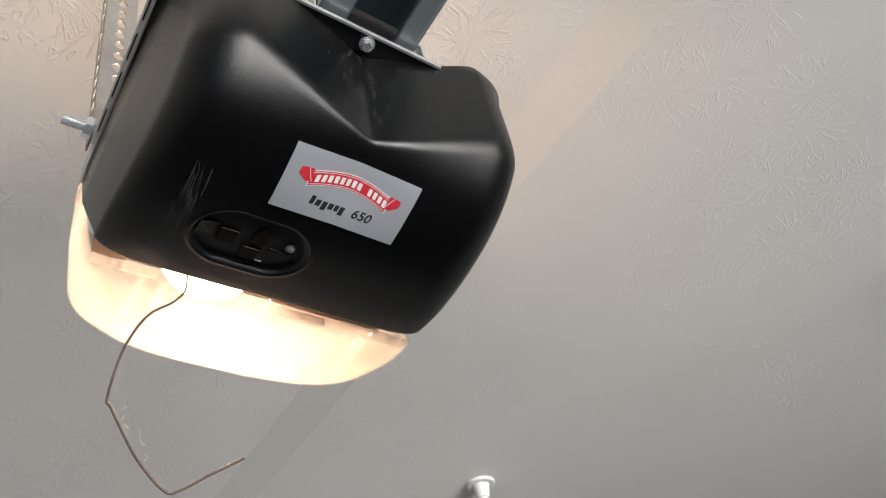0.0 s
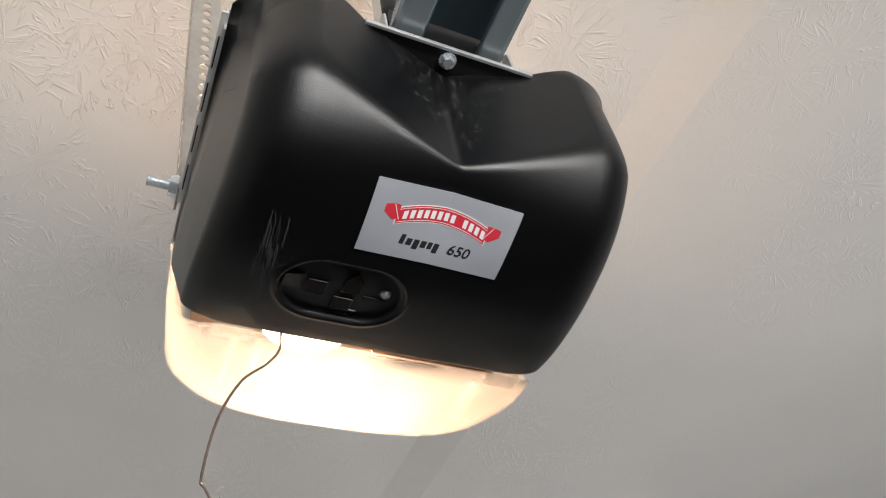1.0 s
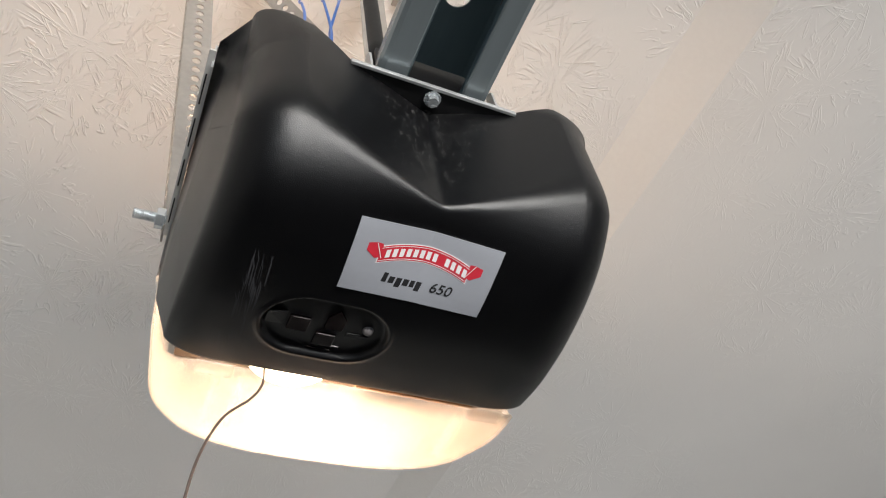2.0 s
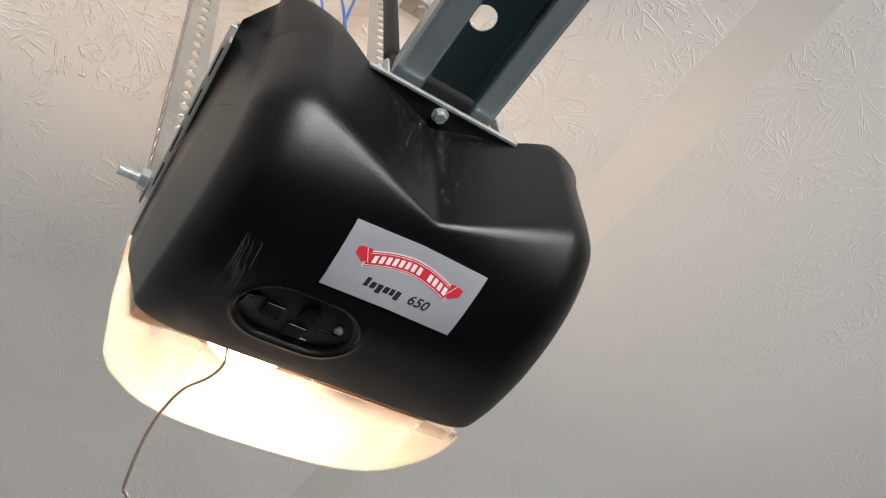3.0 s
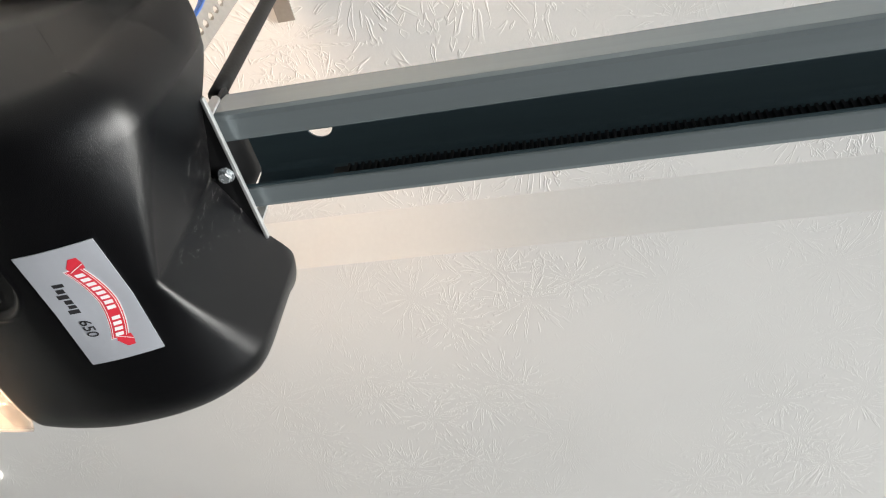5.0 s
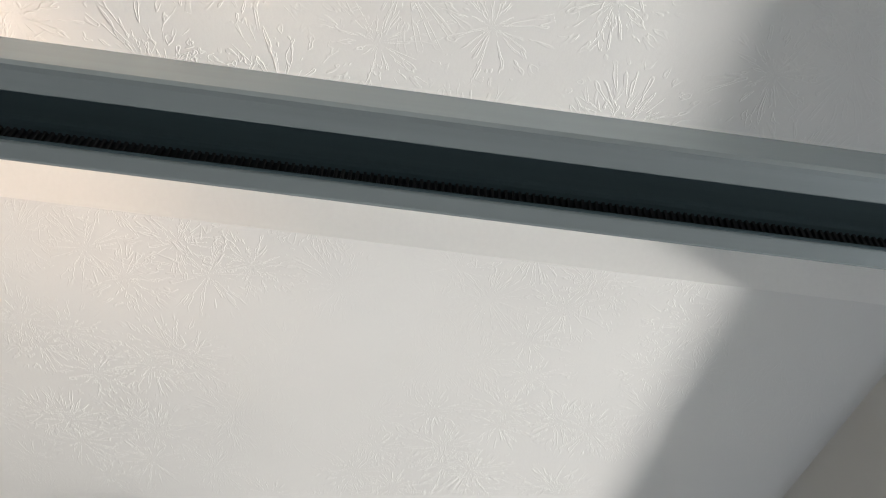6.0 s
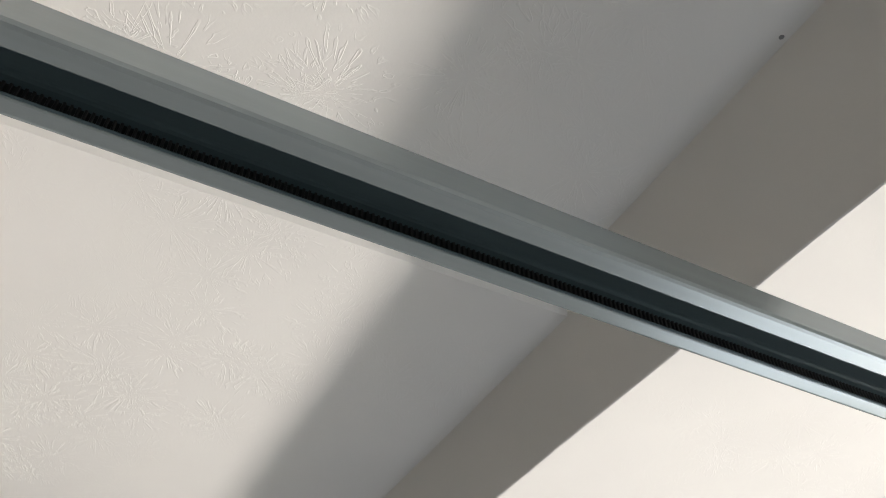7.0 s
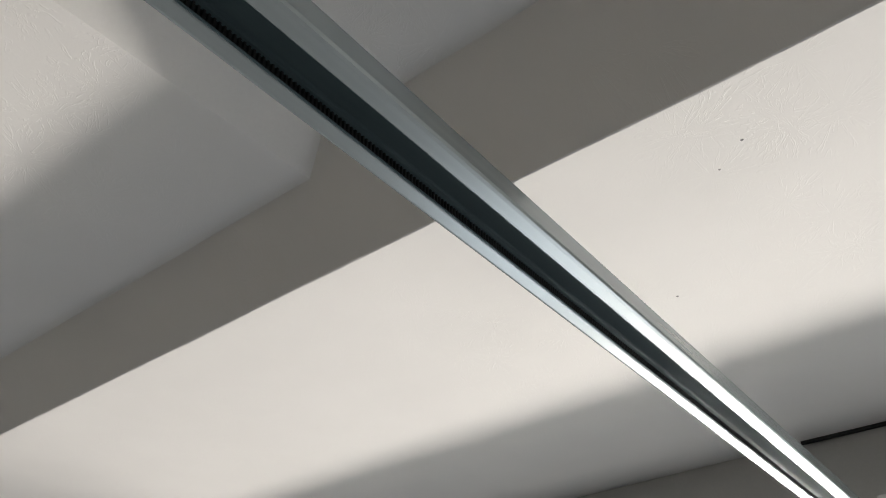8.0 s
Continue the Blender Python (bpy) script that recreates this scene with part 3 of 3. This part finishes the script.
for s in (-1, 1):
    def tip(u, v):
        return (s * u, arc(0.03, 0) + v)
    printed("banner_tail_edge", [[tip(0.0255, -0.0022), tip(0.0265, 0.0085)], [tip(0.0300, -0.0030), tip(0.0310, 0.0088)], [tip(0.0368, 0.0018), tip(0.0368, 0.0075)]], 0.00120, PAPER, plate)
    printed("banner_tail", [[tip(0.0270, -0.0008), tip(0.0272, 0.0076)], [tip(0.0302, -0.0018), tip(0.0310, 0.0079)], [tip(0.0360, 0.0022), tip(0.0360, 0.0068)]], 0.0014, RED, plate)
    printed("banner_fold", [[tip(0.0262, -0.0010), tip(0.0267, -0.0010)], [tip(0.0308, 0.0078), tip(0.0313, 0.0078)]], 0.00165, PAPER, plate)
# the banner's lettering and the product line, as bars
for i in range(13):
    if i == 8:
        continue
    u = -0.0245 + i * 0.00405
    printed("banner_bar", band(u, u + 0.0026, -0.0025, 0.0025, 4), 0.0017, PAPER, plate)
for u0, u1, lo, hi in ((-0.0215, -0.0187, 0.0, 0.0062), (-0.0174, -0.0140, 0.0, 0.0044), (-0.0129, -0.0095, -0.0018, 0.0044), (-0.0084, -0.0050, 0.0, 0.0044), (-0.0040, -0.0012, 0.0, 0.0044), (-0.0003, 0.0029, -0.0018, 0.0044)):
    sl = 0.10
    printed("name_bar", [[(u0 + lo * sl, -0.0132 + lo), (u1 + lo * sl, -0.0132 + lo)], [(u0 + hi * sl, -0.0132 + hi), (u1 + hi * sl, -0.0132 + hi)]], 0.0013, INK, plate)

font = bpy.data.curves.new("number", "FONT")
font.body, font.size, font.shear, font.offset = "650", 0.0092, 0.15, 0.0001
tmp = new("number", font)
bpy.context.view_layer.update()
flat = bpy.data.meshes.new_from_object(tmp.evaluated_get(bpy.context.evaluated_depsgraph_get()))
bpy.data.objects.remove(tmp)
for v in flat.vertices:
    v.co = label_point(v.co.x * 1.02 + 0.0085, v.co.y - 0.0132, 0.0015)
flat.materials.clear()
flat.materials.append(INK)
num = new("model_number", flat)
num.parent = plate

# scuffs on the cover
rng = random.Random(4)
SCUFF = surface("grey_scuff", (0.045, 0.045, 0.05), 0.75, 0.0, 0.3, 200)


def scuff(points, width, name="scuff"):
    bm = bmesh.new()
    rows = []
    for i, (x, y) in enumerate(points):
        w = width * math.sin(math.pi * (i + 0.5) / len(points))
        rows.append([Vector(local(x - w, y, under(x, y) - 0.0004)), Vector(local(x + w, y, under(x, y) - 0.0004))])
    grid(bm, rows)
    part(name, bm, SCUFF, cover)


for i in range(34):
    u = rng.random()
    y0 = -0.062 - 0.075 * u
    x0 = 0.0965 - rng.random() * 0.012 + 0.004 * u
    scuff([(x0 + rng.uniform(-1, 1) * 0.001, y0), (x0 - 0.001, y0 - 0.006), (x0 - 0.0016, y0 - 0.012 - rng.random() * 0.01)], 0.00015 + rng.random() * 0.0003)

# pale rub marks on the pinched front
RUB = surface("pale_rub_mark", (0.16, 0.155, 0.15), 0.8, 0.0, 0.4, 300)


def on_front(x, i, lift=0.0005):
    p = profile(x)
    i = max(1, min(NV - 2, 2 * i))
    k = int(i)
    q = p[k] + (p[k + 1] - p[k]) * (i - k)
    t = p[k + 1] - p[k - 1]
    n = np.array([-t[1], t[0]]) / np.linalg.norm(t)
    if n[0] < 0:
        n = -n
    return Vector(local(x, q[0] + n[0] * lift, q[1] + n[1] * lift))


bm = bmesh.new()
for i in range(430):
    x = rng.gauss(0.012, 0.022) if i % 3 else rng.uniform(-0.06, 0.05)
    k = rng.uniform(3, 58) * max(0.25, 1 - abs(x) / 0.075)
    a = rng.uniform(0, math.pi)
    ln = rng.uniform(0.001, 0.0045)
    bend = rng.uniform(-2.4, 2.4)
    px, py, row = x, k, []
    for j in range(8):
        row.append((px, py))
        b_ = a + bend * j / 7
        px, py = px + ln / 7 * math.cos(b_), py + ln / 7 * math.sin(b_) / 0.0018
    w = rng.uniform(0.00005, 0.00012)
    grid(bm, [[on_front(u - w, v), on_front(u + w, v + w / 0.0018)] for u, v in row])
tagged(part("rub_marks", bm, RUB, cover, "fine pale rub marks"), kind="stuff")

# hanger bolts
for sx in (1, -1):
    bm = bmesh.new()
    zb = 0.025
    y = -0.192
    for i in range(17):
        a = sx * (0.141 + 0.0016 * i)
        cyl(bm, local(a, y, zb), local(a + sx * 0.0009, y, zb), 0.0038, 0.0045, 14)
        cyl(bm, local(a + sx * 0.0009, y, zb), local(a + sx * 0.0016, y, zb), 0.0045, 0.0038, 14)
    bolt = part("bolt", bm, ZINC, opener, "zinc-plated threaded bolt", smooth=False)
    bm = bmesh.new()
    cyl(bm, local(sx * 0.1445, y, zb), local(sx * 0.1515, y, zb), 0.0086, n=6)
    part("nut", bm, ZINC, bolt, "zinc-plated hex nut", bevel=0.0008)

# antenna wire
bm = bmesh.new()
ANT = [(0.062, -0.176, -0.120), (0.0625, -0.176, -0.134), (0.070, -0.175, -0.148), (0.085, -0.175, -0.165), (0.096, -0.175, -0.195), (0.1005, -0.175, -0.232), (0.097, -0.175, -0.240), (0.080, -0.175, -0.268), (0.062, -0.175, -0.286), (0.053, -0.175, -0.284), (0.037, -0.175, -0.272), (0.016, -0.175, -0.257)]
tube(bm, [local(*p) for p in spline(ANT, 80)], 0.0009, 8)
part("antenna", bm, WIRE, opener, "thin brown dangling antenna wire with a kink", smooth=True)
bm = bmesh.new()
for i in range(14):
    u = rng.random()
    a, b = Vector((0.097, -0.175, -0.240)), Vector((0.058, -0.175, -0.287))
    p = a.lerp(b, u) + Vector((-rng.random() * 0.006, rng.uniform(-0.003, 0.003), rng.random() * 0.006))
    q = p + Vector((rng.uniform(-0.004, 0.004), rng.uniform(-0.002, 0.002), rng.uniform(-0.004, 0.004)))
    cyl(bm, local(*p), local(*q), 0.00022, n=4)
part("dust", bm, DUST, opener, "wisps of pale cobweb dust on the wire")

# ---- the rail ----
rail = empty("opener_rail", (0, 0, RAIL), "long grey steel channel rail with a toothed belt inside", "rail")
R0, R1 = -0.007, FRONT_Y - 0.03
WB, XC, XD, ZR, XA = 0.0393, 0.0183, -0.0205, 0.0404, 0.0335
T = 0.0014
hole_y, hole_r = 0.0495, 0.0098


def channel():
    bm = bmesh.new()
    sec = [(XC, 0.0028), (XC + 0.0004, 0.0006), (XC + 0.0022, 0.0), (WB - 0.004, 0.0), (WB - 0.0012, 0.0010), (WB, 0.0040), (XA + 0.0010, ZR - 0.004), (XA - 0.0010, ZR - 0.001), (XA - 0.004, ZR)]
    ys = [R0, 0.02, 0.08] + [0.25 * i for i in range(1, 13)] + [R1]
    left = sec
    right = [(-x if abs(x) > 0.025 else XD - (x - XC), z) for x, z in sec]
    grid(bm, [[(x, y, z) for x, z in left] for y in ys])
    grid(bm, [[(x, y, z) for x, z in right] for y in ys])
    return bm


def web():
    """The rail's top web with a round hole."""
    bm = bmesh.new()
    xa = XA - 0.004
    ring = []
    rect = []
    for i in range(32):
        t = 2 * math.pi * i / 32
        c, s = math.cos(t), math.sin(t)
        ring.append(bm.verts.new((-0.002 + hole_r * c, hole_y + hole_r * s, ZR)))
        k = 1 / max(abs(c), abs(s))
        rect.append(bm.verts.new((xa * c * k, hole_y + 0.0295 * s * k, ZR)))
    for i in range(32):
        j = (i + 1) % 32
        bm.faces.new((ring[i], ring[j], rect[j], rect[i]))
    grid(bm, [[(-xa, R0, ZR), (xa, R0, ZR)], [(-xa, hole_y - 0.0295, ZR), (xa, hole_y - 0.0295, ZR)]])
    grid(bm, [[(-xa, y, ZR), (xa, y, ZR)] for y in [hole_y + 0.0295, 0.25, 0.5, 1.0, 1.5, 2.0, 2.5, R1]])
    bmesh.ops.remove_doubles(bm, verts=bm.verts[:], dist=1e-5)
    return bm


# web and inner faces take the shade-toned copy of the steel
for ch in (part("channel", channel(), RAIL_STEEL, rail, "grey steel channel, open underneath", outward="axis"), part("web", web(), WEB, rail, "steel web of the channel with a round hole, inner shade put into its colour")):
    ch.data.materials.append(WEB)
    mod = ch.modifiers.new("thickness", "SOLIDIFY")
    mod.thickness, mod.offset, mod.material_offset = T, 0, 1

for sx, xb in ((1, 0.027), (-1, -0.0245)):
    bm = bmesh.new()
    box(bm, xb - 0.0008, xb + 0.0008, 0.06, R1 - 0.05, 0.004, 0.016)
    if sx < 0:
        n = int((R1 - 0.14) / 0.005)
        me_v, me_f = [], []
        for i in range(n):
            y = 0.07 + i * 0.005
            b0 = len(me_v)
            x0, x1 = xb + 0.0006, xb + 0.0028
            me_v += [(x0, y, 0.004), (x0, y + 0.0030, 0.004), (x1, y + 0.0024, 0.004), (x1, y + 0.0006, 0.004), (x0, y, 0.016), (x0, y + 0.0030, 0.016), (x1, y + 0.0024, 0.016), (x1, y + 0.0006, 0.016)]
            me_f += [(b0, b0 + 1, b0 + 2, b0 + 3), (b0 + 4, b0 + 7, b0 + 6, b0 + 5), (b0 + 1, b0 + 5, b0 + 6, b0 + 2), (b0 + 2, b0 + 6, b0 + 7, b0 + 3), (b0 + 3, b0 + 7, b0 + 4, b0)]
        tm = bpy.data.meshes.new("teeth")
        tm.from_pydata(me_v, [], me_f)
        bm.from_mesh(tm)
        bpy.data.meshes.remove(tm)
    part("belt", bm, RUBBER, rail, "black toothed rubber belt" if sx < 0 else "black rubber belt")
bm = bmesh.new()
box(bm, -0.03, 0.03, R1 - 0.006, FRONT_Y, -0.03, 0.222)
part("header_bracket", bm, STEEL, rail, "galvanised bracket fixing the rail to the header", bevel=0.001)


# ---- hangers ----
def perforated(name, a, b, across, width=0.032, label="", pitch=0.0185, hole=(0.0046, 0.0062), back=None):
    """An L-shaped perforated steel angle from a to b; across is the first leg's direction."""
    a, b, across = Vector(a), Vector(b), Vector(across)
    up = (b - a).normalized()
    across = (across - up * across.dot(up)).normalized()
    other = up.cross(across)
    length = (b - a).length
    n = int(length / pitch)
    step = length / n
    base = empty(name, a, label, "hanger bracket", "opener hangers")
    for leg, wide in ((across, width), (other, back or width)):
        bm = bmesh.new()
        for k in range(n):
            c = up * ((k + 0.5) * step) + leg * (wide / 2)
            ring, rect = [], []
            for i in range(16):
                t = 2 * math.pi * i / 16
                co, si = math.cos(t), math.sin(t)
                ring.append(bm.verts.new(c + leg * (hole[0] * co) + up * (hole[1] * si)))
                q = 1 / max(abs(co), abs(si))
                rect.append(bm.verts.new(c + leg * (wide / 2 * co * q) + up * (step / 2 * si * q)))
            for i in range(16):
                j = (i + 1) % 16
                bm.faces.new((ring[i], ring[j], rect[j], rect[i]))
        bmesh.ops.remove_doubles(bm, verts=bm.verts[:], dist=1e-5)
        ob = part("leg", bm, IRON, base)
        m = ob.modifiers.new("thickness", "SOLIDIFY")
        m.thickness, m.offset = 0.0016, 0
    return base


perforated("hanger_angle", (0.1435, -0.197, RAIL + 0.026), (0.196, -0.204, TOP), (-1, 0, 0), width=0.028, back=0.019, label="perforated galvanised steel angle bolted to the opener's side")
perforated("hanger_angle", (-0.060, -0.170, RAIL + 0.046), (-0.060, -0.172, TOP), (-0.25, -1, 0), label="perforated galvanised steel angle behind the rail")
perforated("hanger_brace", (-0.058, -0.21, RAIL + 0.30), (0.104, -0.249, TOP), (0.6, 0.6, -0.4), width=0.026, label="diagonal perforated galvanised steel brace under the ceiling")

bm = bmesh.new()
pts = spline([(0.030, -0.020, RAIL + 0.046), (0.029, -0.028, RAIL + 0.28), (0.027, -0.038, RAIL + 0.52), (0.025, -0.045, TOP)], 30)
tube(bm, pts, 0.0062, 14)
tagged(finish("power_cord", bm, RUBBER, smooth=True), "thick black rubber power cord running up to the ceiling", "cord")

for pts in ([(0.052, -0.068, RAIL + 0.046), (0.050, -0.066, RAIL + 0.15), (0.047, -0.077, RAIL + 0.21), (0.049, -0.093, RAIL + 0.30), (0.026, -0.174, RAIL + 0.50), (0.02, -0.2, TOP)],
            [(0.055, -0.070, RAIL + 0.046), (0.0505, -0.068, RAIL + 0.15), (0.046, -0.080, RAIL + 0.21), (0.034, -0.088, RAIL + 0.30), (0.006, -0.168, RAIL + 0.50), (0.0, -0.2, TOP)],
            [(0.085, -0.085, RAIL + 0.046), (0.076, -0.06, RAIL + 0.15), (0.068, -0.104, RAIL + 0.30), (0.052, -0.186, RAIL + 0.50), (0.04, -0.22, TOP)]):
    bm = bmesh.new()
    tube(bm, spline(pts, 40), 0.0014, 8)
    tagged(finish("control_wire", bm, BLUE, smooth=True), "thin blue low-voltage control wire above the opener", "wire", "blue wires")

# ceiling bolt with washer
for x, y in ((-0.118, -0.188),):
    bolt = empty("ceiling_bolt", (x, y, TOP), "dull steel lag bolt and bracket on the ceiling", "bolt")
    bm = bmesh.new()
    box(bm, -0.05, 0.03, -0.014, 0.014, -0.004, 0.0)
    part("strap", bm, IRON, bolt, bevel=0.001)
    bm = bmesh.new()
    cyl(bm, (0, 0, -0.004), (0, 0, -0.012), 0.009, n=6)
    part("head", bm, IRON, bolt, bevel=0.0008)

# ---- fixtures on the ceiling ----
hook = empty("ceiling_hook", (-1.218, -1.415, SIDE), "white round ceiling mount with a short tapered stem", "ceiling mount")
bm = bmesh.new()
cyl(bm, (0, 0, 0), (0, 0, -0.010), 0.044, 0.042, 32)
part("base", bm, WHITE, hook, bevel=0.003)
bm = bmesh.new()
cyl(bm, (0, 0, -0.009), (0, 0, -0.05), 0.025, 0.019, 24)
cyl(bm, (0, 0, -0.049), (0, 0, -0.16), 0.014, 0.016, 20)
part("stem", bm, WHITE, hook, bevel=0.002)

lampb = empty("ceiling_lamp", (-1.719, 0.189, SIDE), "white ceiling lamp with a grey ribbed side", "lamp")
bm = bmesh.new()
cyl(bm, (0, 0.059, 0), (0, 0.059, -0.14), 0.026, 0.026, 32)
part("body", bm, WHITE, lampb, smooth=False, bevel=0.008)
bm = bmesh.new()
box(bm, -0.02, 0.02, -0.010, 0.033, -0.14, 0.0)
for i in range(9):
    box(bm, -0.023, 0.023, -0.013, 0.033, -0.006 - i * 0.015 - 0.006, -0.006 - i * 0.015)
part("ribbed_side", bm, FIN, lampb, "grey ribbed housing")

# small marks on the plaster
for i, (x, y, z, r) in enumerate(((-0.135, 2.153, LOW, 0.0035), (0.171, 1.728, LOW, 0.003), (0.11, 1.78, LOW, 0.0025), (0.072, 1.380, TOP, 0.0045))):
    bm = bmesh.new()
    cyl(bm, (x, y, z - 0.0012), (x, y, z - 0.0002), r * 0.5, r, 10)
    tagged(finish("nail_head", bm, FIN), "small dark nail mark on the plaster ceiling", "nail", "nail marks")
